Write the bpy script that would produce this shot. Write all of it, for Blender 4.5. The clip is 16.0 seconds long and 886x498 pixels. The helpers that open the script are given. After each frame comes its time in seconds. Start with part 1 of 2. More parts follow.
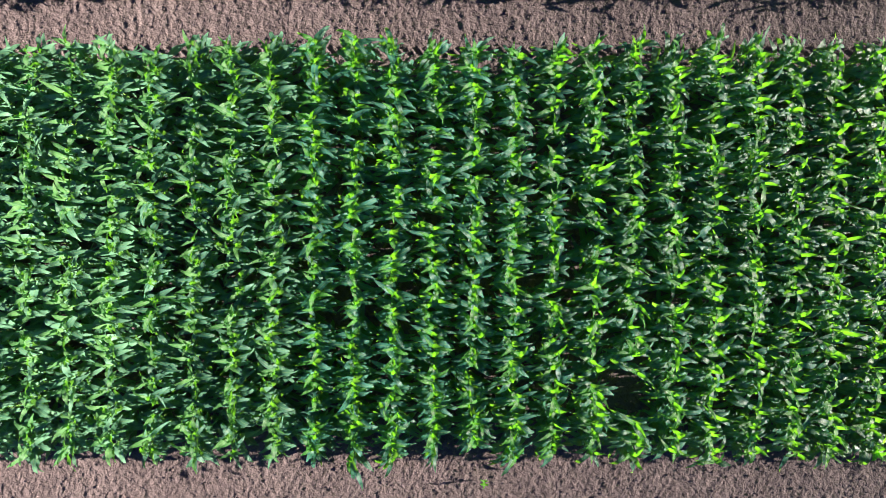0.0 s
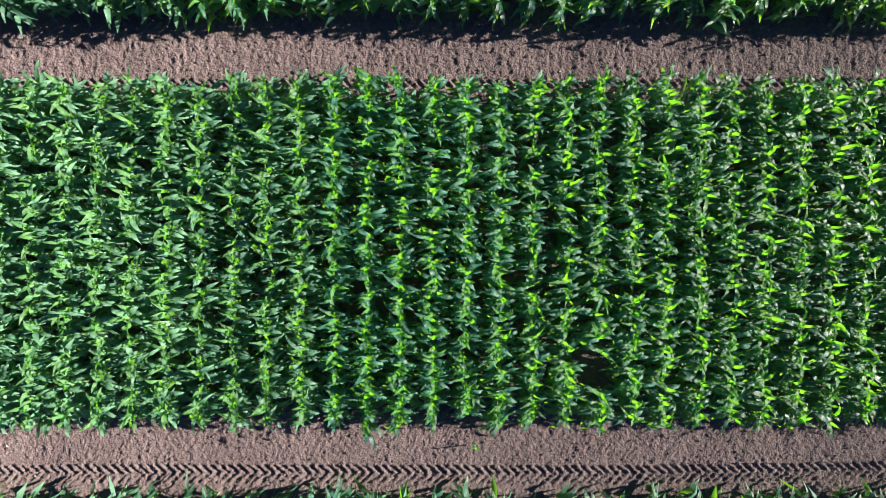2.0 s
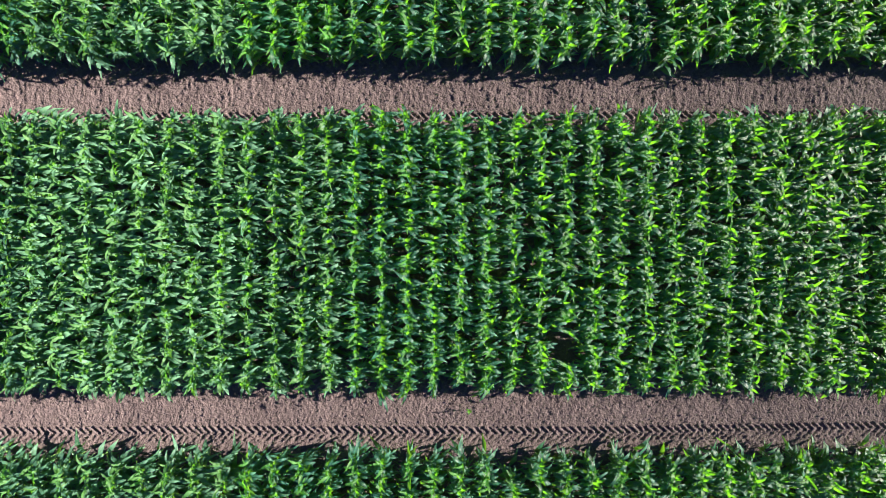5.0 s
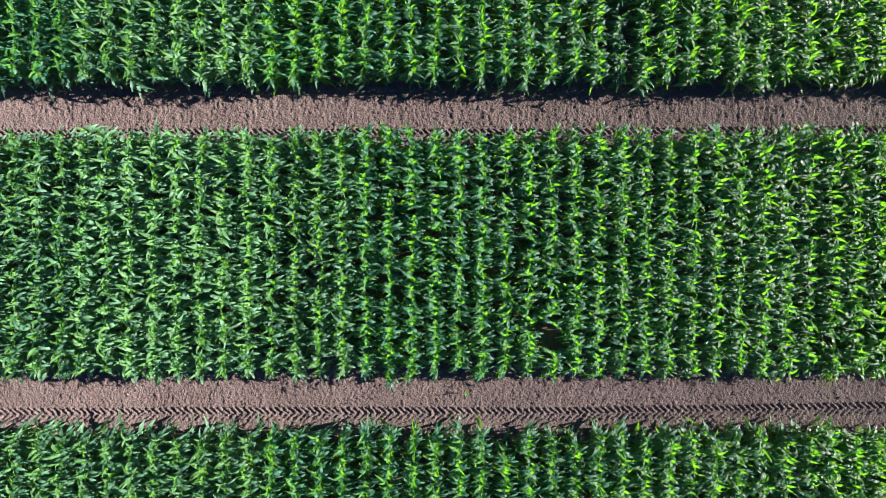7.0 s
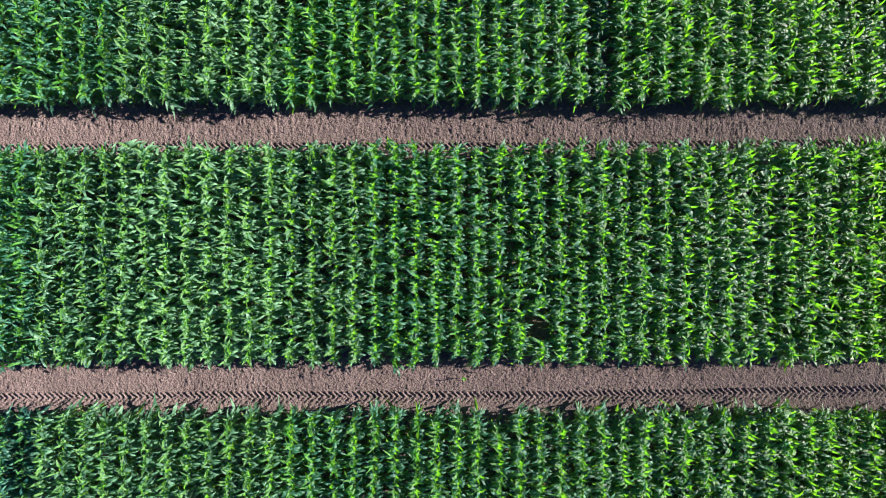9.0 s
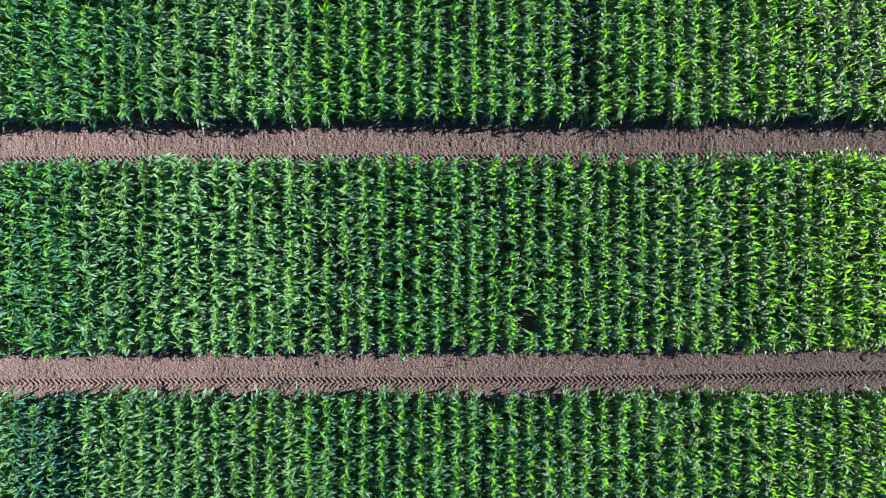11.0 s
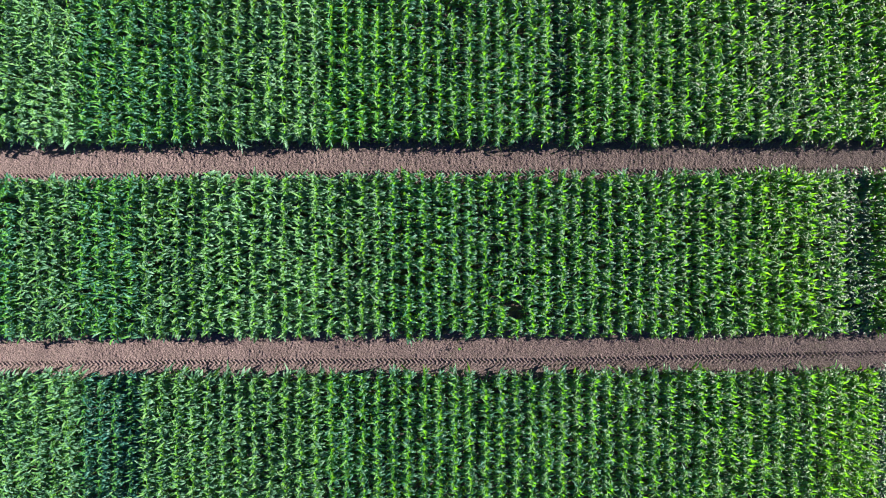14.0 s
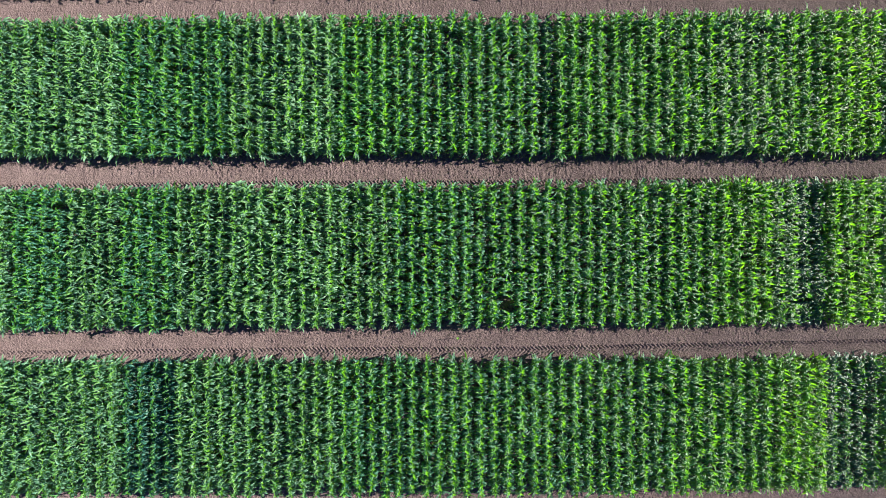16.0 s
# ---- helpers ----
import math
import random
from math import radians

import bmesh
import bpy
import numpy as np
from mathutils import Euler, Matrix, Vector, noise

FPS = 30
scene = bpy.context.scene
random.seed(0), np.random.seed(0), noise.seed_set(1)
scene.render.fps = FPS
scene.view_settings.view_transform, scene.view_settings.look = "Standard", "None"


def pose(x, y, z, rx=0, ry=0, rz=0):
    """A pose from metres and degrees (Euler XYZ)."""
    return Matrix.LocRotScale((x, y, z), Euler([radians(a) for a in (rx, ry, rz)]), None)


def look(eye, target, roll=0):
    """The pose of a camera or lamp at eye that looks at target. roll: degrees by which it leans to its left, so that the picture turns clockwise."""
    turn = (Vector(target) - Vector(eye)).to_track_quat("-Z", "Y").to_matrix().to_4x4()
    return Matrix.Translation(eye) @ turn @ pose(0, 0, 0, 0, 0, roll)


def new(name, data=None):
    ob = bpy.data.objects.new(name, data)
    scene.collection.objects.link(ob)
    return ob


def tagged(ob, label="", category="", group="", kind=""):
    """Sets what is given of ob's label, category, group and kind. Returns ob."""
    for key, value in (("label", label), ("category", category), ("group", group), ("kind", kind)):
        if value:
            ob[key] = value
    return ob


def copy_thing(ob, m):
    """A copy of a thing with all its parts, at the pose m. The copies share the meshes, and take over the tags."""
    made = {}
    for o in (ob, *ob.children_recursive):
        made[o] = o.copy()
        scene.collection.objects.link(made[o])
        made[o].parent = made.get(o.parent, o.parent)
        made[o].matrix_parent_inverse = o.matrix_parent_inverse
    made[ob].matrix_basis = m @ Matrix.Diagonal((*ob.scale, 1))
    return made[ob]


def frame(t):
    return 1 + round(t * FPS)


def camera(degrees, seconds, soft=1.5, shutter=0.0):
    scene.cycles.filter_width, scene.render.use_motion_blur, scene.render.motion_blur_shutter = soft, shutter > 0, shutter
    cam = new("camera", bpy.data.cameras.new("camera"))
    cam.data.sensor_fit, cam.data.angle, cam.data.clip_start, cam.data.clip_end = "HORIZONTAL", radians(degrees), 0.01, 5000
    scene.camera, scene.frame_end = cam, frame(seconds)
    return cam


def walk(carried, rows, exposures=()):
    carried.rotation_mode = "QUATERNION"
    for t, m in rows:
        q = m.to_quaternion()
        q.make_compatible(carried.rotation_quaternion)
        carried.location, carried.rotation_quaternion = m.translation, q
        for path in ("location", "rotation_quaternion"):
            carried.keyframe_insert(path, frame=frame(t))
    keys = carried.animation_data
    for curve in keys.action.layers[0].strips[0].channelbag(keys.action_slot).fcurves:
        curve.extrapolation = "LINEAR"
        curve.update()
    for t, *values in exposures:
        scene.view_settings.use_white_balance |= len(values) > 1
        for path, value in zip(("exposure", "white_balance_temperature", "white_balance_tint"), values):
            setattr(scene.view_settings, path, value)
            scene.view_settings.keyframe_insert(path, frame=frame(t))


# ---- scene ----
cam = camera(71, 16.0, soft=0.9)
PATH = [
    (0.00, pose(-0.043, -0.091, 12.882, 0, 0, 0.172)),
    (1.00, pose(-0.016, -0.080, 14.083, 0, 0, 0.149)),
    (2.00, pose(0.003, -0.067, 15.261, 0, 0, 0.127)),
    (3.00, pose(0.017, -0.054, 16.425, 0, 0, 0.104)),
    (4.00, pose(0.026, -0.039, 17.584, 0, 0, 0.081)),
    (5.20, pose(0.030, -0.019, 18.981, 0, 0, 0.054)),
    (6.50, pose(0.030, 0.003, 20.524, 0, 0, 0.025)),
    (7.75, pose(0.025, 0.026, 22.060, 0, 0, -0.003)),
    (9.00, pose(0.017, 0.051, 23.670, 0, 0, -0.031)),
    (10.20, pose(0.008, 0.076, 25.312, 0, 0, -0.058)),
    (11.50, pose(-0.001, 0.103, 27.223, 0, 0, -0.088)),
    (12.50, pose(-0.008, 0.125, 28.809, 0, 0, -0.110)),
    (13.50, pose(-0.013, 0.147, 30.511, 0, 0, -0.133)),
    (14.50, pose(-0.015, 0.170, 32.347, 0, 0, -0.155)),
    (15.30, pose(-0.015, 0.188, 33.924, 0, 0, -0.173)),
    (16.00, pose(-0.012, 0.205, 35.390, 0, 0, -0.189)),
]
walk(cam, PATH)

# ---- sky, sun, exposure ----
SUN_HEIGHT, SUN_TURN = radians(19.5), radians(6.2)      # above the ground; from east towards north
world = bpy.data.worlds.new("sky")
scene.world = world
world.use_nodes = True
sky = world.node_tree.nodes.new("ShaderNodeTexSky")
sky.sky_type, sky.sun_disc = "NISHITA", False
sky.sun_elevation, sky.sun_rotation = SUN_HEIGHT, radians(90) - SUN_TURN
sky.ozone_density, sky.dust_density = 8.0, 0.3
back = world.node_tree.nodes["Background"]
back.inputs["Strength"].default_value = 0.0238
cool = world.node_tree.nodes.new("ShaderNodeMix")      # clear early sky, deep blue
cool.data_type, cool.blend_type = "RGBA", "MULTIPLY"
cool.inputs[0].default_value, cool.inputs[7].default_value = 1.0, (0.98, 0.88, 1.28, 1)
world.node_tree.links.new(sky.outputs["Color"], cool.inputs[6])
world.node_tree.links.new(cool.outputs[2], back.inputs["Color"])
lamp = bpy.data.lights.new("sun", "SUN")
lamp.energy, lamp.angle, lamp.color = 5.4, radians(0.55), (1.0, 0.94, 0.80)
sun = new("sun", lamp)
sun_way = Vector((math.cos(SUN_HEIGHT) * math.cos(SUN_TURN), math.cos(SUN_HEIGHT) * math.sin(SUN_TURN), math.sin(SUN_HEIGHT)))
sun.matrix_world = look(sun_way * 60, (0, 0, 0))
scene.view_settings.exposure = 2.29


# ---- materials ----
def shader(name):
    mat = bpy.data.materials.new(name)
    mat.use_nodes = True
    return mat, mat.node_tree.nodes, mat.node_tree.links, mat.node_tree.nodes["Principled BSDF"]


def ramp(nodes, stops):
    node = nodes.new("ShaderNodeValToRGB")
    while len(node.color_ramp.elements) < len(stops):
        node.color_ramp.elements.new(0.5)
    for element, (place, colour) in zip(node.color_ramp.elements, stops):
        element.position, element.color = place, (*colour, 1)
    return node


def math_node(nodes, links, kind, a, b):
    node = nodes.new("ShaderNodeMath")
    node.operation = kind
    for socket, value in zip(node.inputs, (a, b)):
        if isinstance(value, (int, float)):
            socket.default_value = value
        else:
            links.new(value, socket)
    return node.outputs[0]


def mix_node(nodes, links, factor, a, b, blend="MIX"):
    node = nodes.new("ShaderNodeMix")
    node.data_type, node.blend_type = "RGBA", blend
    for socket, value in ((node.inputs[0], factor), (node.inputs[6], a), (node.inputs[7], b)):
        if isinstance(value, (int, float)):
            socket.default_value = value
        elif isinstance(value, tuple):
            socket.default_value = (*value, 1)
        else:
            links.new(value, socket)
    return node.outputs[2]


def leaf_material(name, deep, fresh, glow, share, rough):
    """A maize blade: a glossy upper skin over a translucent body, a pale midrib, blotches and fine veins."""
    mat, nodes, links, skin = shader(name)
    blade = nodes.new("ShaderNodeAttribute")
    blade.attribute_name = "blade"
    split = nodes.new("ShaderNodeSeparateXYZ")
    links.new(blade.outputs["Vector"], split.inputs[0])
    own = nodes.new("ShaderNodeNewGeometry").outputs["Random Per Island"]
    thing = nodes.new("ShaderNodeObjectInfo").outputs["Random"]
    vary = math_node(nodes, links, "FRACT", math_node(nodes, links, "ADD", own, thing), 0)
    place = nodes.new("ShaderNodeTexCoord").outputs["Object"]
    blotch = nodes.new("ShaderNodeTexNoise")
    blotch.inputs["Scale"].default_value, blotch.inputs["Detail"].default_value = 9.0, 4.0
    links.new(place, blotch.inputs["Vector"])
    amount = math_node(nodes, links, "ADD", math_node(nodes, links, "MULTIPLY", vary, 0.9),
                       math_node(nodes, links, "MULTIPLY", blotch.outputs["Fac"], 0.25))
    colour = mix_node(nodes, links, amount, deep, fresh)
    side = math_node(nodes, links, "ABSOLUTE", split.outputs["Y"], 0)
    rib = math_node(nodes, links, "LESS_THAN", side, 0.10)
    colour = mix_node(nodes, links, math_node(nodes, links, "MULTIPLY", rib, 0.5), colour, (0.24, 0.34, 0.14))
    dry = math_node(nodes, links, "GREATER_THAN", math_node(nodes, links, "ADD", split.outputs["X"],
                    math_node(nodes, links, "MULTIPLY", vary, 0.10)), 1.05)
    colour = mix_node(nodes, links, math_node(nodes, links, "MULTIPLY", dry, 0.5), colour, (0.30, 0.27, 0.10))
    links.new(colour, skin.inputs["Base Color"])
    skin.inputs["Roughness"].default_value = rough
    skin.inputs["Diffuse Roughness"].default_value = 1.0
    skin.inputs["Specular IOR Level"].default_value = 0.38
    vein = math_node(nodes, links, "SINE", math_node(nodes, links, "MULTIPLY", split.outputs["Y"], 26.0), 0)
    lift = math_node(nodes, links, "ADD", math_node(nodes, links, "MULTIPLY", vein, 0.25), blotch.outputs["Fac"])
    bump = nodes.new("ShaderNodeBump")
    bump.inputs["Strength"].default_value, bump.inputs["Distance"].default_value = 0.55, 0.01
    links.new(lift, bump.inputs["Height"])
    links.new(bump.outputs["Normal"], skin.inputs["Normal"])
    through_light = nodes.new("ShaderNodeBsdfTranslucent")
    links.new(mix_node(nodes, links, amount, tuple(c * 0.75 for c in glow), glow), through_light.inputs["Color"])
    mixer = nodes.new("ShaderNodeMixShader")
    mixer.inputs[0].default_value = share
    links.new(skin.outputs[0], mixer.inputs[1])
    links.new(through_light.outputs[0], mixer.inputs[2])
    links.new(mixer.outputs[0], nodes["Material Output"].inputs["Surface"])
    return mat


LEAF = {
    "plain": leaf_material("maize_leaf", (0.007, 0.053, 0.036), (0.057, 0.193, 0.159), (0.267, 0.654, 0.027), 0.41, 0.42),
    # light and pale also carry the sheen of front-lit leaves in their colour
    "light": leaf_material("maize_leaf_light", (0.019, 0.074, 0.048), (0.100, 0.225, 0.160), (0.250, 0.619, 0.036), 0.36, 0.43),
    "pale": leaf_material("maize_leaf_pale", (0.037, 0.115, 0.066), (0.148, 0.303, 0.196), (0.235, 0.586, 0.045), 0.36, 0.44),
    "blue": leaf_material("maize_leaf_bluish", (0.005, 0.042, 0.037), (0.029, 0.132, 0.116), (0.141, 0.447, 0.032), 0.26, 0.41),
    "fresh": leaf_material("maize_leaf_fresh", (0.008, 0.061, 0.034), (0.046, 0.194, 0.120), (0.275, 0.672, 0.027), 0.41, 0.42),
    "bright": leaf_material("maize_leaf_bright", (0.009, 0.066, 0.025), (0.040, 0.190, 0.075), (0.267, 0.672, 0.023), 0.43, 0.42),
}
YOUNG = {
    "plain": leaf_material("maize_whorl", (0.026, 0.132, 0.023), (0.058, 0.203, 0.033), (0.237, 0.687, 0.023), 0.43, 0.45),
    # whorls to match, front light painted into the light and pale tones
    "light": leaf_material("maize_whorl_light", (0.044, 0.145, 0.048), (0.096, 0.220, 0.068), (0.237, 0.669, 0.025), 0.43, 0.45),
    "pale": leaf_material("maize_whorl_pale", (0.058, 0.171, 0.062), (0.120, 0.255, 0.090), (0.237, 0.650, 0.029), 0.43, 0.45),
    "blue": leaf_material("maize_whorl_bluish", (0.016, 0.105, 0.028), (0.041, 0.161, 0.039), (0.169, 0.560, 0.027), 0.36, 0.45),
    "fresh": leaf_material("maize_whorl_fresh", (0.030, 0.148, 0.020), (0.063, 0.222, 0.028), (0.252, 0.723, 0.020), 0.37, 0.45),
    "bright": leaf_material("maize_whorl_bright", (0.035, 0.166, 0.016), (0.074, 0.248, 0.022), (0.277, 0.741, 0.018), 0.42, 0.45),
}


def stalk_material():
    mat, nodes, links, skin = shader("maize_stalk")
    grain = nodes.new("ShaderNodeTexNoise")
    grain.inputs["Scale"].default_value = 14.0
    tone = ramp(nodes, [(0.3, (0.07, 0.17, 0.03)), (0.7, (0.17, 0.27, 0.07))])
    links.new(grain.outputs["Fac"], tone.inputs[0])
    links.new(tone.outputs[0], skin.inputs["Base Color"])
    skin.inputs["Roughness"].default_value = 0.5
    return mat


def soil_material(name, stony):
    """Dry crumbly loam: broad damp and dry patches, paler crumbs, pores with their shade painted into the colour."""
    mat, nodes, links, skin = shader(name)
    place = nodes.new("ShaderNodeNewGeometry").outputs["Position"]

    def grain(scale, detail, rough=0.6):
        node = nodes.new("ShaderNodeTexNoise")
        node.inputs["Scale"].default_value, node.inputs["Detail"].default_value, node.inputs["Roughness"].default_value = scale, detail, rough
        links.new(place, node.inputs["Vector"])
        return node.outputs["Fac"]
    broad, fine, crumbs = grain(0.7, 5), grain(11.0, 6), grain(30.0, 3, 0.6)
    low = ramp(nodes, [(0.30, (0.114, 0.083, 0.087)), (0.72, (0.160, 0.118, 0.122))])
    links.new(broad, low.inputs[0])
    # shade of the small pits painted dark where the bump is low, crumbs paler
    pore_shade = ramp(nodes, [(0.36, (0.66, 0.65, 0.65)), (0.46, (0.95, 0.95, 0.95)), (0.62, (1.16, 1.15, 1.14))])
    links.new(math_node(nodes, links, "ADD", math_node(nodes, links, "MULTIPLY", fine, 0.5), math_node(nodes, links, "MULTIPLY", crumbs, 0.5)), pore_shade.inputs[0])
    colour = mix_node(nodes, links, 1.0, low.outputs[0], pore_shade.outputs[0], "MULTIPLY")
    if stony:
        own = nodes.new("ShaderNodeNewGeometry").outputs["Random Per Island"]
        tone = ramp(nodes, [(0.0, (0.75, 0.74, 0.73)), (0.96, (1.15, 1.13, 1.10)), (1.0, (2.6, 2.6, 2.5))])
        links.new(own, tone.inputs[0])
        colour = mix_node(nodes, links, 1.0, colour, tone.outputs[0], "MULTIPLY")
    links.new(colour, skin.inputs["Base Color"])
    skin.inputs["Roughness"].default_value = 0.95
    skin.inputs["Diffuse Roughness"].default_value = 1.0
    skin.inputs["Specular IOR Level"].default_value = 0.15
    bump = nodes.new("ShaderNodeBump")
    bump.inputs["Strength"].default_value, bump.inputs["Distance"].default_value = 1.0, 0.05
    lumps = nodes.new("ShaderNodeTexVoronoi")
    lumps.inputs["Scale"].default_value = 15.0
    links.new(place, lumps.inputs["Vector"])
    heap = math_node(nodes, links, "SUBTRACT", math_node(nodes, links, "ADD", fine, math_node(nodes, links, "MULTIPLY", crumbs, 0.8)), math_node(nodes, links, "MULTIPLY", lumps.outputs["Distance"], 0.45))
    links.new(heap, bump.inputs["Height"])
    links.new(bump.outputs["Normal"], skin.inputs["Normal"])
    return mat


STALK, SOIL, CLOD = stalk_material(), soil_material("loam", False), soil_material("clod_loam", True)

# ---- the field's plan ----
ROW, FIRST = 0.75, -0.22            # rows run north to south; one stands at FIRST
rng = np.random.default_rng(7)


def bend(x, left, right):
    """How far the edges of plots and lanes swing north towards the field's ends."""
    x = np.asarray(x, float)
    return left * np.clip((-x - 6) / 18, 0, 2) ** 1.5 + right * np.clip((x - 4) / 21, 0, 2)


# south edge, north edge of the standing plants, and how each swings (left, right)
PLOTS = {
    "north": ((5.58, 0.03, 0.05), (13.05, -0.25, 0.20)),
    "middle": ((-3.92, -0.10, 0.10), (3.71, -0.17, 0.20)),
    "far north": ((15.05, -0.2, 0.2), (16.6, -0.2, 0.2)),
    "south": ((-13.25, -0.05, 0.25), (-6.01, -0.06, 0.06)),
}


def edge(which, x):
    y, left, right = which
    return y + bend(x, left, right)


# wheel tracks: north side of the print, and its swing
TRACKS = [(-5.43, -0.12, 0.38), (4.06, -0.15, 0.20), (5.64, -0.15, 0.05), (-3.72, -0.10, 0.25), (13.40, -0.2, 0.2), (-12.95, 0, 0.3)]

# shallow hollows scraped into the lanes: place, half widths, depth
SCUFFS = [(0.06, -4.50, 0.08, 0.14, 0.035), (0.10, -4.86, 0.08, 0.06, 0.035), (8.32, -4.62, 0.16, 0.30, 0.020), (8.66, -4.55, 0.10, 0.34, -0.014), (-6.9, 4.62, 0.16, 0.06, 0.025),
          (-2.4, 4.9, 0.05, 0.22, 0.022), (5.7, 4.85, 0.22, 0.07, 0.025), (-10.2, -4.7, 0.12, 0.07, 0.025), (3.1, -4.4, 0.06, 0.10, 0.025)]


def lattice(x, y, seed):
    """Smooth random heights from 0 to 1 on a unit lattice."""
    xi, yi = np.floor(x), np.floor(y)
    fx, fy = x - xi, y - yi
    fx, fy = fx * fx * (3 - 2 * fx), fy * fy * (3 - 2 * fy)

    def corner(a, b):
        v = np.sin(a * 127.1 + b * 311.7 + seed * 74.7) * 43758.5453
        return v - np.floor(v)
    return ((corner(xi, yi) * (1 - fx) + corner(xi + 1, yi) * fx) * (1 - fy)
            + (corner(xi, yi + 1) * (1 - fx) + corner(xi + 1, yi + 1) * fx) * fy)


def ground_height(x, y):
    """The soil's relief: clods, crumbs and the chevron prints of tractor tyres."""
    z = 0.022 * lattice(x / 0.9, y / 0.9, 1) + 0.014 * lattice(x / 0.13, y / 0.13, 2) ** 2 + 0.040 * lattice(x / 0.052, y / 0.052, 3)
    combed = np.clip(1 - np.abs(y - 4.7) / 0.75, 0, 1) ** 0.5         # harrow marks across the north lane
    z = z + combed * 0.026 * lattice(x / 0.075, y / 0.5, 6)
    for sx, sy, wide_x, wide_y, deep in SCUFFS:
        z = z - deep * np.exp(-((x - sx) / wide_x) ** 2 - ((y - sy) / wide_y) ** 2)
    for n, track in enumerate(TRACKS):
        d = edge(track, x) - y                       # metres south of the print's north side
        inside = (d > -0.04) & (d < 0.40)
        shift = 0.11 * n
        slip = 0.07 * (lattice(x / 0.09, y / 0.05, 21 + n) - 0.5)          # crumbled lug edges
        upper = ((x + shift + slip - d * 1.15) / 0.222) % 1.0
        lower = ((x + shift + 1.6 * slip - 0.32 + d * 1.15) / 0.222) % 1.0
        cut = np.where(d < 0.16, upper, lower)
        lug = np.clip((0.32 - np.abs(cut - 0.5)) / 0.14, 0, 1)
        worn = 0.45 + 0.55 * lattice(x / 0.7, y / 0.3, 9 + n)
        print_z = 0.012 - 0.070 * lug * np.where(d < 0.16, 0.6 + 0.4 * worn, 0.6 * worn) + 0.8 * z
        z = np.where(inside, print_z, z)
    return z - 0.03


def far_ground(x, y):
    return np.clip(1 - (np.maximum(np.abs(x) - 34, 0) + np.maximum(np.abs(y) - 17, 0)) / 4, 0, 1)


def soil_level(x, y):
    return ground_height(x, y) * far_ground(x, y)


def mesh_from(name, verts, faces, materials, slots=None, blade=None, smooth=True):
    """A mesh of quads from arrays."""
    mesh = bpy.data.meshes.new(name)
    verts, faces = np.ascontiguousarray(verts, np.float32), np.ascontiguousarray(faces, np.int32)
    count = len(faces)
    mesh.vertices.add(len(verts))
    mesh.vertices.foreach_set("co", verts.ravel())
    mesh.loops.add(count * 4)
    mesh.loops.foreach_set("vertex_index", faces.ravel())
    mesh.polygons.add(count)
    mesh.polygons.foreach_set("loop_start", np.arange(0, count * 4, 4, dtype=np.int32))
    if slots is not None:
        mesh.polygons.foreach_set("material_index", np.ascontiguousarray(slots, np.int32))
    mesh.polygons.foreach_set("use_smooth", np.full(count, smooth))
    for mat in materials:
        mesh.materials.append(mat)
    if blade is not None:
        mesh.attributes.new("blade", "FLOAT_VECTOR", "POINT").data.foreach_set("vector", np.ascontiguousarray(blade, np.float32).ravel())
    mesh.update(calc_edges=True)
    return mesh


# ---- ground: one sheet, fine in the lanes ----
def spread(*runs):
    """Grid lines from runs of (start, end, step)."""
    lines = [np.arange(a, b, s) for a, b, s in runs]
    return np.concatenate(lines)


xs = spread((-3000, -400, 1300), (-400, -60, 85), (-60, -28, 2.0), (-28, -18, 0.06), (-18, 18, 0.038), (18, 28, 0.06), (28, 60, 2.0), (60, 400, 85), (400, 3100, 1300))
ys = spread((-3000, -400, 1300), (-400, -40, 90), (-40, -14.8, 2.1), (-14.8, -12.6, 0.08), (-12.6, -6.2, 0.40), (-6.2, -5.0, 0.032), (-5.0, -3.6, 0.034),
            (-3.6, 3.4, 0.35), (3.4, 4.4, 0.034), (4.4, 5.2, 0.034), (5.2, 5.9, 0.034), (5.9, 12.8, 0.40), (12.8, 15.2, 0.08), (15.2, 40, 2.1), (40, 400, 90), (400, 3100, 1300))
gx, gy = np.meshgrid(xs, ys)
gz = soil_level(gx, gy)
wide, deep_count = len(xs), len(ys)
corner_ids = (np.arange(deep_count - 1)[:, None] * wide + np.arange(wide - 1)[None, :]).ravel()
quads = np.stack([corner_ids, corner_ids + 1, corner_ids + wide + 1, corner_ids + wide], 1)
ground = new("ground", mesh_from("ground", np.stack([gx, gy, gz], -1).reshape(-1, 3), quads, [SOIL]))
tagged(ground, "dry brown loam with tractor tyre prints along the lanes", "ground", kind="structure")


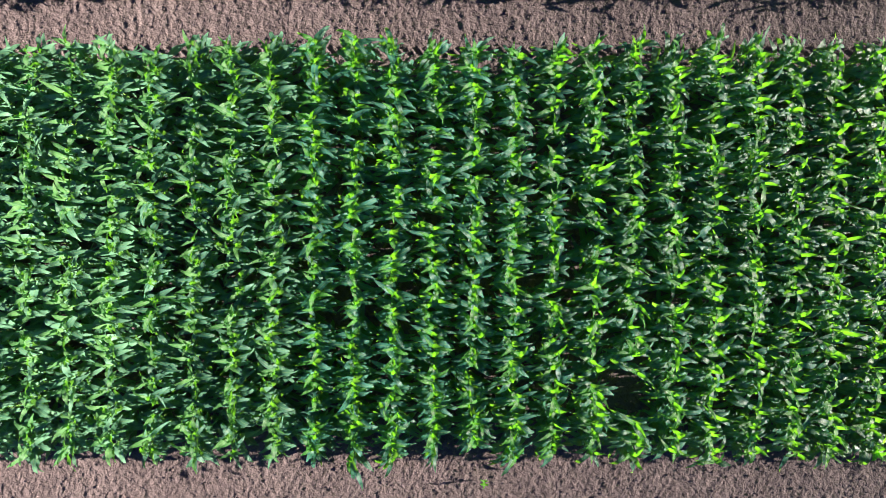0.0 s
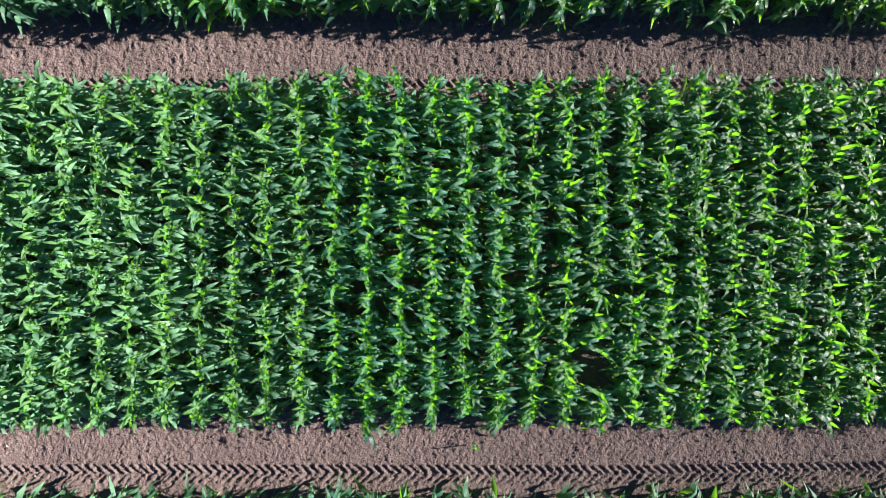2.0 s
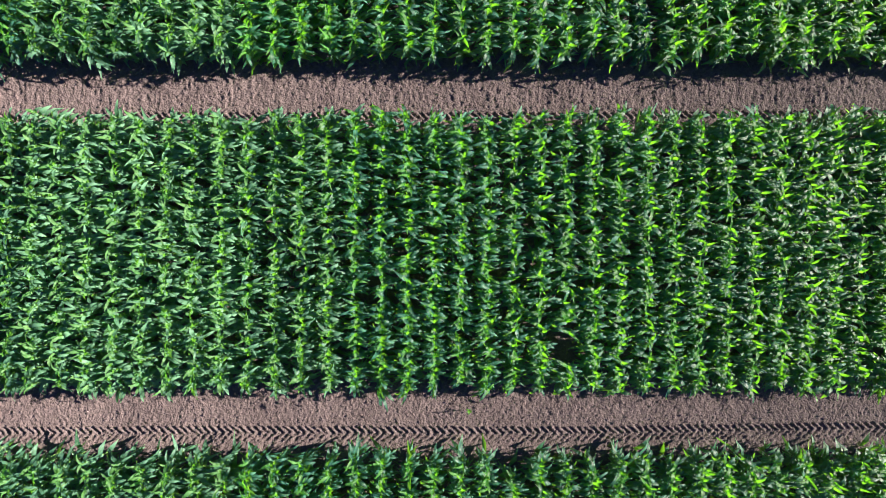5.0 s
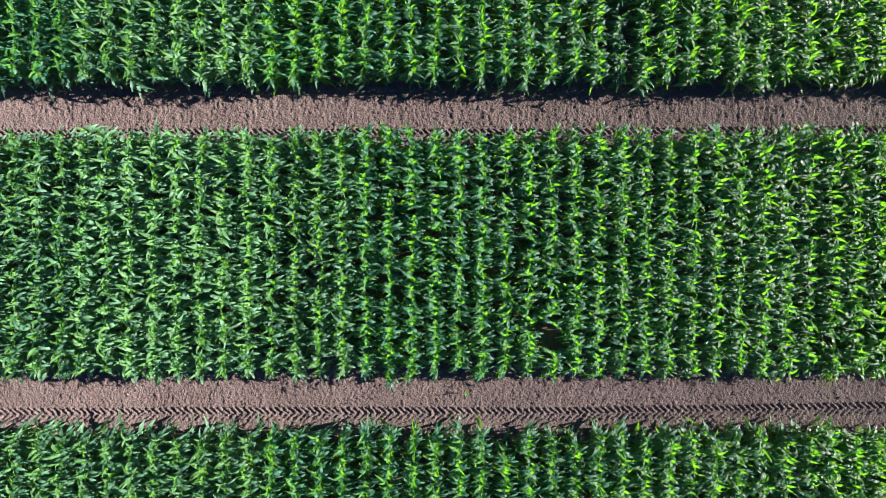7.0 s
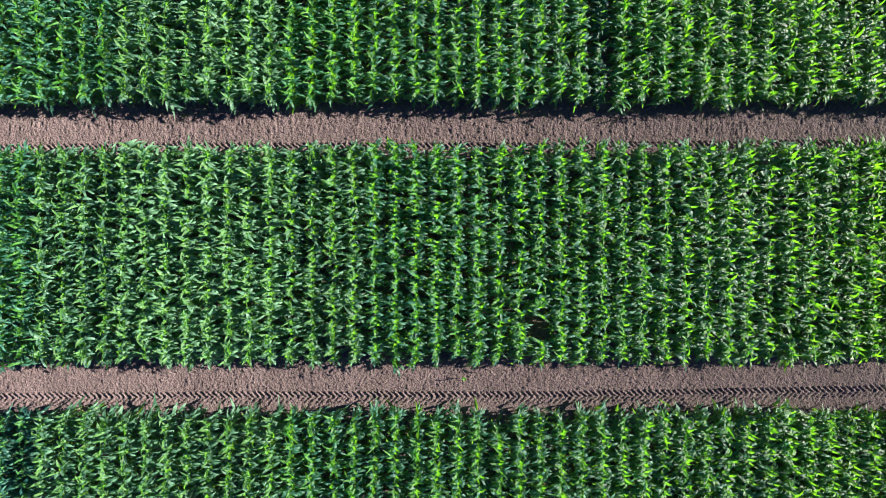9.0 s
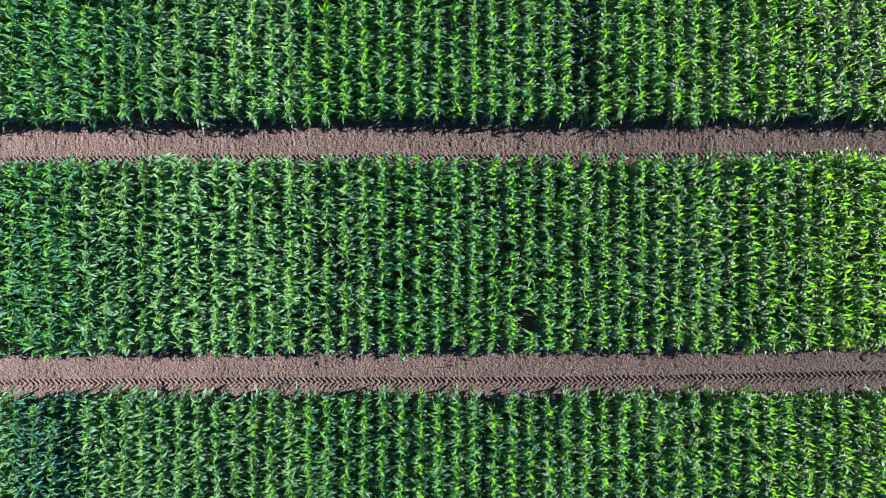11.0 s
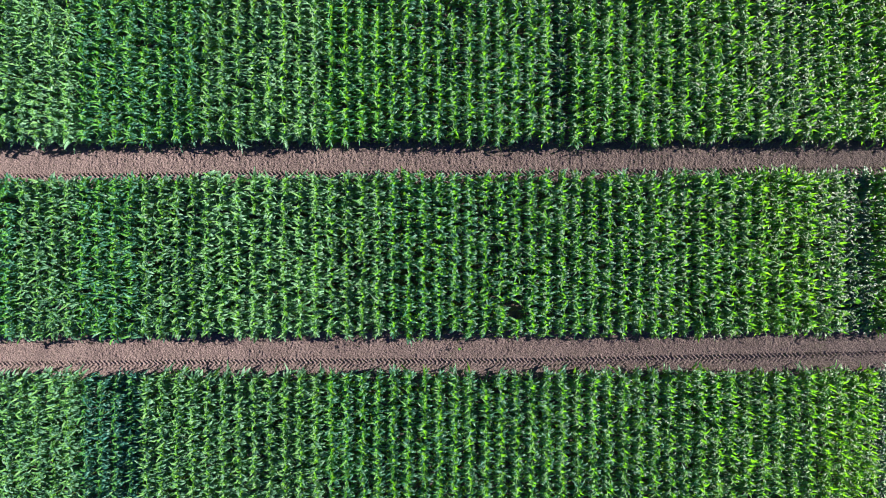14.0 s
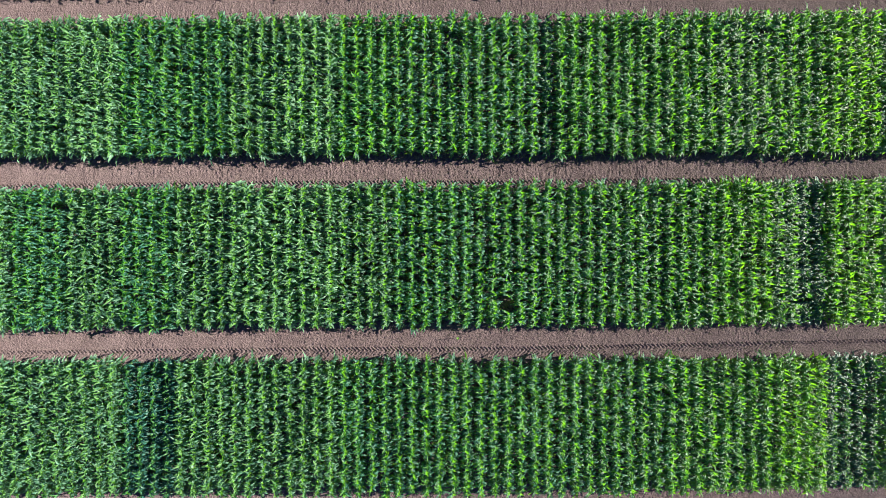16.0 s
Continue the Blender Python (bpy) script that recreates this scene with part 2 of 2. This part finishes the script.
# ---- maize ----
def blades(base, turn, length, width, lean, droop, twist, sway, phase, steps):
    """Arching leaf blades with a folded midrib and wavy edges. Angles in radians from the upright; returns points, places on the blade and quads."""
    n = len(base)
    s = np.linspace(0, 1, steps + 1)
    angle = lean[:, None] + (droop - lean)[:, None] * s[None, :] ** 1.3
    mid = (angle[:, 1:] + angle[:, :-1]) / 2
    hop = (length / steps)[:, None]
    zero = np.zeros((n, 1))
    out = np.concatenate([zero, np.cumsum(np.sin(mid) * hop, 1)], 1)
    rise = np.concatenate([zero, np.cumsum(np.cos(mid) * hop, 1)], 1)
    ahead = np.stack([np.cos(turn), np.sin(turn), 0 * turn], 1)[:, None, :]
    side = np.stack([-np.sin(turn), np.cos(turn), 0 * turn], 1)[:, None, :]
    up = np.array([0, 0, 1.0])[None, None, :]
    spine = base[:, None, :] + ahead * out[..., None] + up * rise[..., None] + side * (sway[:, None] * s ** 2 * length[:, None])[..., None]
    face = -ahead * np.cos(angle)[..., None] + up * np.sin(angle)[..., None]
    roll = (twist[:, None] * s)[..., None]
    across = side * np.cos(roll) + face * np.sin(roll)
    normal = face * np.cos(roll) - side * np.sin(roll)
    half = width[:, None] * 0.5 * (0.70 + 0.30 * np.minimum(1, s / 0.3)) * np.maximum(1 - s ** 3.0, 0.05)
    wave = 0.52 * np.sin(s[None, :] * 13 + phase[:, None]) * np.minimum(1, s * 3)
    fold = (0.55 - 0.45 * np.minimum(1, s / 0.5))[None, :]
    points = np.empty((n, steps + 1, 3, 3))
    for k, sign in enumerate((-1, 0, 1)):
        lift = abs(sign) * half * (fold + sign * wave)
        points[:, :, k] = spine + across * (sign * half)[..., None] + normal * lift[..., None]
    mark = np.zeros((n, steps + 1, 3, 3))
    mark[..., 0], mark[..., 1] = s[None, :, None], np.array([-1, 0, 1.0])[None, None, :]
    one = []
    for i in range(steps):
        for k in range(2):
            a = i * 3 + k
            one.append((a, a + 1, a + 4, a + 3))
    one = np.array(one)
    faces = (np.arange(n)[:, None, None] * (steps + 1) * 3 + one[None]).reshape(-1, 4)
    return points.reshape(-1, 3), mark.reshape(-1, 3), faces


def stalks(foot, height, thick, lean_x, lean_y):
    """Tapered five-sided stems."""
    n, rings, sides = len(foot), 3, 5
    t = np.linspace(0, 1, rings)
    a = np.arange(sides) * 2 * np.pi / sides
    r = thick[:, None] * (1 - 0.6 * t)[None, :]
    pts = np.empty((n, rings, sides, 3))
    pts[..., 0] = foot[:, 0, None, None] + (lean_x[:, None] * t)[..., None] + r[..., None] * np.cos(a)
    pts[..., 1] = foot[:, 1, None, None] + (lean_y[:, None] * t)[..., None] + r[..., None] * np.sin(a)
    pts[..., 2] = (foot[:, 2, None] + height[:, None] * t)[..., None]
    one = np.array([(i * sides + k, i * sides + (k + 1) % sides, (i + 1) * sides + (k + 1) % sides, (i + 1) * sides + k)
                    for i in range(rings - 1) for k in range(sides)])
    return pts.reshape(-1, 3), (np.arange(n)[:, None, None] * rings * sides + one[None]).reshape(-1, 4)


# habit of each variety: height, leaf length, leaf width, lean of the upper leaves, droop, spread about the row's cross line
HABIT = {
    "plain": (1.00, 1.00, 1.00, 1.00, 1.00, 0.42),
    "light": (1.01, 1.00, 1.04, 0.95, 0.98, 0.40),
    "pale": (1.03, 1.00, 1.08, 0.90, 0.95, 0.36),
    "blue": (0.92, 1.00, 0.92, 1.10, 1.08, 0.45),
    "fresh": (1.02, 0.98, 1.00, 0.88, 0.92, 0.42),
    "bright": (1.05, 0.98, 0.95, 0.85, 0.90, 0.45),
}
NODES = 11


def leaf_numbers(kind, node, count):
    """Length, width, lean, droop, twist, sway and phase for leaves at a node, 0 lowest to NODES - 1 in the whorl."""
    _, long, broad, lean_by, droop_by, _ = HABIT[kind]
    f = node / (NODES - 1)
    young = max(0.0, (node - (NODES - 3)) / 2)           # the last two are still unrolling
    old = max(0.0, 1 - f / 0.6)                          # the lower ones are broad and shade the soil
    length = long * (0.53 - 0.10 * f + 0.05 * old - 0.13 * young) * rng.normal(1, 0.15, count)
    width = broad * (0.104 + 0.032 * old - 0.030 * young) * rng.normal(1, 0.14, count)
    lean = np.radians(46 - 14 * f - 12 * old - 12 * young) * lean_by * rng.normal(1, 0.28, count)
    droop = np.radians(166 - 8 * f + 6 * old - 66 * young) * droop_by * rng.normal(1, 0.14, count)
    return (length, width, lean, np.maximum(droop, lean), rng.normal(0, 0.45, count), rng.normal(0, 0.24, count), rng.uniform(0, 6.28, count))


def leaf_swing(node):
    """How far a leaf strays from its plant's cross line: the middle and lower ones reach into the gap between rows, the top ones stand all round."""
    f = node / (NODES - 1)
    return 0.26 + 2.0 * max(0.0, f - 0.60) + 0.3 * max(0.0, 0.50 - f)


def node_height(node):
    return 0.16 + 1.20 * (node / (NODES - 1)) ** 0.66


def variety_and_lit_tone(plot, x):
    """Each plot is a chain of four-row strips of different maize varieties; paler western strips also paint front-lit
    leaves.
    """
    strip = math.floor((x - 0.155) / 3.0)
    known = {
        "north": {-7: "pale", -6: "plain", -5: "plain", -4: "light", -3: "pale", -2: "fresh", 2: "fresh", 3: "fresh", 4: "fresh", 5: "light", 6: "fresh", 7: "bright"},
        "middle": {-8: "plain", -6: "plain", -4: "pale", -3: "pale", -2: "light", 4: "fresh", 5: "bright", 6: "light", 7: "bright"},
        "south": {-8: "light", -7: "light", -6: "blue", -4: "light", -3: "light", 4: "fresh", 5: "fresh", 6: "bright", 7: "blue"},
    }.get(plot, {})
    if plot == "middle" and 19.9 < x < 21.2 or plot == "north" and 5.6 < x < 6.0:      # single rows of a dark, short variety
        return "blue"
    # other far western strips take the light kind as painted front light
    return known.get(strip, "light" if strip <= -4 else "plain")


# plants that failed to come up: plot, row counted from FIRST, from y, to y
GAPS = [("middle", 5, -3.27, -2.50), ("south", 3, -6.42, -5.8), ("north", 1, 11.6, 12.1), ("middle", 4, 0.15, 0.4)]


def row_feet(plot, k):
    """Where the plants of a row stand."""
    x = FIRST + ROW * k
    low, high = edge(PLOTS[plot][0], x) + rng.normal(0, 0.06), edge(PLOTS[plot][1], x) + rng.normal(0, 0.05)
    thick = 0.45                                         # the sheltered rim of a plot stands closer
    y = np.concatenate([np.arange(low, low + thick, 0.13), np.arange(low + thick, high - thick, 0.172), np.arange(high - thick, high, 0.13)])
    y = y + rng.normal(0, 0.035, len(y))
    keep = rng.random(len(y)) > 0.03
    for where, row, a, b in GAPS:
        if where == plot and row == k:
            keep &= (y < a) | (y > b)
    y = y[keep]
    wander = 0.05 * (lattice(y / 1.3 + 50 * k, y * 0 + 7.5, 4) - 0.5)
    return np.stack([x + wander + rng.normal(0, 0.018, len(y)), y, np.full(len(y), -0.02)], 1), low, high


def plant_turns(kind, feet, low, high):
    """Leaves fan out across the row; those of plants at a row's end reach into the lane."""
    turn = rng.normal(0, HABIT[kind][5], len(feet))
    last = (feet[:, 1] < low + 0.38) | (feet[:, 1] > high - 0.38)
    return np.where(last, rng.normal(1.0, 0.7, len(feet)), turn)


def maize_row(plot, k, steps):
    """All the plants of one row as one mesh."""
    x = FIRST + ROW * k
    kind = variety_and_lit_tone(plot, x)
    feet, low, high = row_feet(plot, k)
    n = len(feet)
    size = HABIT[kind][0] * rng.normal(1, 0.06, n) * (0.94 + 0.12 * lattice(feet[:, 0] / 1.7, feet[:, 1] / 1.7, 5))
    turn = plant_turns(kind, feet, low, high)
    verts, marks, faces, slots, start = [], [], [], [], 0
    tilt_x, tilt_y = rng.normal(0, 0.05, n), rng.normal(0, 0.05, n)
    for node in range(NODES):
        length, width, lean, droop, twist, sway, phase = leaf_numbers(kind, node, n)
        f = node / (NODES - 1)
        base = feet + np.stack([tilt_x * f, tilt_y * f, node_height(node) * size], 1)
        p, m, q = blades(base, turn + node * math.pi + rng.normal(0, leaf_swing(node), n), length * size, width, lean, droop, twist, sway, phase, 2 if node < 3 else 3 if node < 6 and steps < 8 else steps)
        verts.append(p), marks.append(m), faces.append(q + start)
        slots.append(np.full(len(q), 1 if node >= NODES - 2 else 0))
        start += len(p)
    p, q = stalks(feet, 1.32 * size, np.full(n, 0.014), tilt_x, tilt_y)
    verts.append(p), marks.append(np.zeros_like(p)), faces.append(q + start), slots.append(np.full(len(q), 2))
    centre = np.array([x, 0, 0])
    ob = new("maize_row", mesh_from("maize_row", np.concatenate(verts) - centre, np.concatenate(faces), [LEAF[kind], YOUNG[kind], STALK],
                                    np.concatenate(slots), np.concatenate(marks)))
    ob.location = centre
    words = {"plain": "row of green maize plants with arching glossy leaves", "light": "row of soft green maize plants with arching leaves", "pale": "row of light green maize plants with broad leaves",
             "fresh": "row of fresh green maize plants with arching leaves", "blue": "row of dark bluish green maize plants with drooping leaves", "bright": "row of bright yellow-green maize plants with upright leaves"}
    return tagged(ob, words[kind], "maize row", "maize rows of the %s plot" % plot, "stuff")


def part(name, mesh, parent, label="", place=(0, 0, 0), turn=0.0):
    ob = new(name, mesh)
    ob.parent = parent
    ob.location, ob.rotation_euler = place, (0, 0, turn)
    return tagged(ob, label)


def leaf_mesh(kind, node):
    number = [np.array(v) for v in leaf_numbers(kind, node, 1)]
    p, m, q = blades(np.zeros((1, 3)), np.zeros(1), *number, 9)
    return mesh_from("leaf", p, q, [(YOUNG if node >= NODES - 2 else LEAF)[kind]], None, m)


def maize_plant(kind):
    """One plant: stalk and eleven leaves, built at the origin."""
    plant = tagged(new("maize_plant"), "green maize plant with long arching glossy leaves, standing in its row", "maize plant", "maize plants below the camera")
    p, q = stalks(np.zeros((1, 3)), np.array([1.32]), np.array([0.014]), np.zeros(1), np.zeros(1))
    part("stalk", mesh_from("stalk", p, q, [STALK], None, np.zeros_like(p)), plant, "pale green jointed stalk")
    for node in range(NODES):
        part("leaf", leaf_mesh(kind, node), plant, "fresh yellow-green whorl leaf" if node >= NODES - 2 else "",
             (0, 0, node_height(node)), node * math.pi + rng.normal(0, leaf_swing(node)))
    return plant


NEAR_ROWS = range(-3, 3)
patterns = [maize_plant("plain") for _ in range(10)]
for number, k in enumerate(NEAR_ROWS):
    feet, low, high = row_feet("middle", k)
    turn = plant_turns("plain", feet, low, high)
    for i, (foot, a) in enumerate(zip(feet, turn)):
        n = i + number * 13
        size = rng.normal(1, 0.06)
        m = Matrix.LocRotScale(Vector(foot), Euler((rng.normal(0, 0.035), rng.normal(0, 0.035), a + math.pi * rng.integers(0, 2))), None)
        if number == 0 and i < len(patterns):
            plant = patterns[i]
            plant.matrix_basis = m
        else:
            plant = copy_thing(patterns[rng.integers(0, len(patterns))], m)
        plant.scale = (size, size, size)

for plot in PLOTS:
    for k in range(-35, 40):
        if plot == "far north" and k < -33:
            continue
        if plot == "middle" and k in NEAR_ROWS:
            continue
        close = plot == "middle" and abs(k) <= 11
        maize_row(plot, k, 8 if close else 5 if abs(k) < 16 else 4)


# ---- weeds in the lane ----
def lane_weed(name, x, y, tall, leaves, label):
    plant = tagged(new(name), label, "weed")
    plant.location = (x, y, float(soil_level(np.array(x), np.array(y))) - 0.01)
    p, q = stalks(np.zeros((1, 3)), np.array([tall]), np.array([0.006]), np.array([0.02]), np.array([0.0]))
    part("stem", mesh_from("stem", p, q, [STALK], None, np.zeros_like(p)), plant)
    for i in range(leaves):
        z = tall * (0.25 + 0.7 * i / leaves)
        number = [np.array([v]) for v in (tall * 0.30, tall * 0.10, 0.6, 1.9, 0.3, 0.1, i * 1.0)]
        p, m, q = blades(np.zeros((1, 3)), np.zeros(1), *number, 5)
        part("leaf", mesh_from("leaf", p, q, [YOUNG["bright"]], None, m), plant, "", (0.02 * z / tall, 0, z), i * 2.4)
    return plant


lane_weed("weed", 0.80, -4.86, 0.38, 10, "small yellow-green weed alone on bare soil")


# ---- loose clods on the lanes ----
def clods(count):
    """Angular lumps of dry soil scattered over the lanes, as one mesh."""
    strips = [(-5.9, -3.7), (3.6, 5.9), (12.9, 14.8), (-14.6, -12.7)]
    share = [0.4, 0.4, 0.1, 0.1]
    pick = rng.choice(4, count, p=share)
    low = np.array([s[0] for s in strips])[pick]
    high = np.array([s[1] for s in strips])[pick]
    x = np.where(rng.random(count) < 0.6, rng.uniform(-13, 13, count), rng.uniform(-27, 28, count))
    y = rng.uniform(low, high)
    y = y + bend(x, -0.12, 0.30)
    r = np.clip(rng.lognormal(-4.6, 0.40, count), 0.006, 0.032)
    box = np.array([(a, b, c) for c in (-1, 1) for b in (-1, 1) for a in (-1, 1)], float)
    shape = box[None] * rng.uniform(0.55, 1.05, (count, 8, 3)) * r[:, None, None]
    shape[..., 2] *= 0.65
    a = rng.uniform(0, 6.28, count)
    c, s = np.cos(a)[:, None], np.sin(a)[:, None]
    px, py = shape[..., 0] * c - shape[..., 1] * s, shape[..., 0] * s + shape[..., 1] * c
    pts = np.stack([px + x[:, None], py + y[:, None], shape[..., 2] + (soil_level(x, y) + r * 0.15)[:, None]], -1)
    one = np.array([(0, 2, 3, 1), (4, 5, 7, 6), (0, 1, 5, 4), (2, 6, 7, 3), (0, 4, 6, 2), (1, 3, 7, 5)])
    faces = (np.arange(count)[:, None, None] * 8 + one[None]).reshape(-1, 4)
    ob = new("soil_clods", mesh_from("soil_clods", pts.reshape(-1, 3), faces, [CLOD], smooth=False))
    return tagged(ob, "loose crumbs and clods of dry brown soil", "soil clods", kind="stuff")


clods(17000)
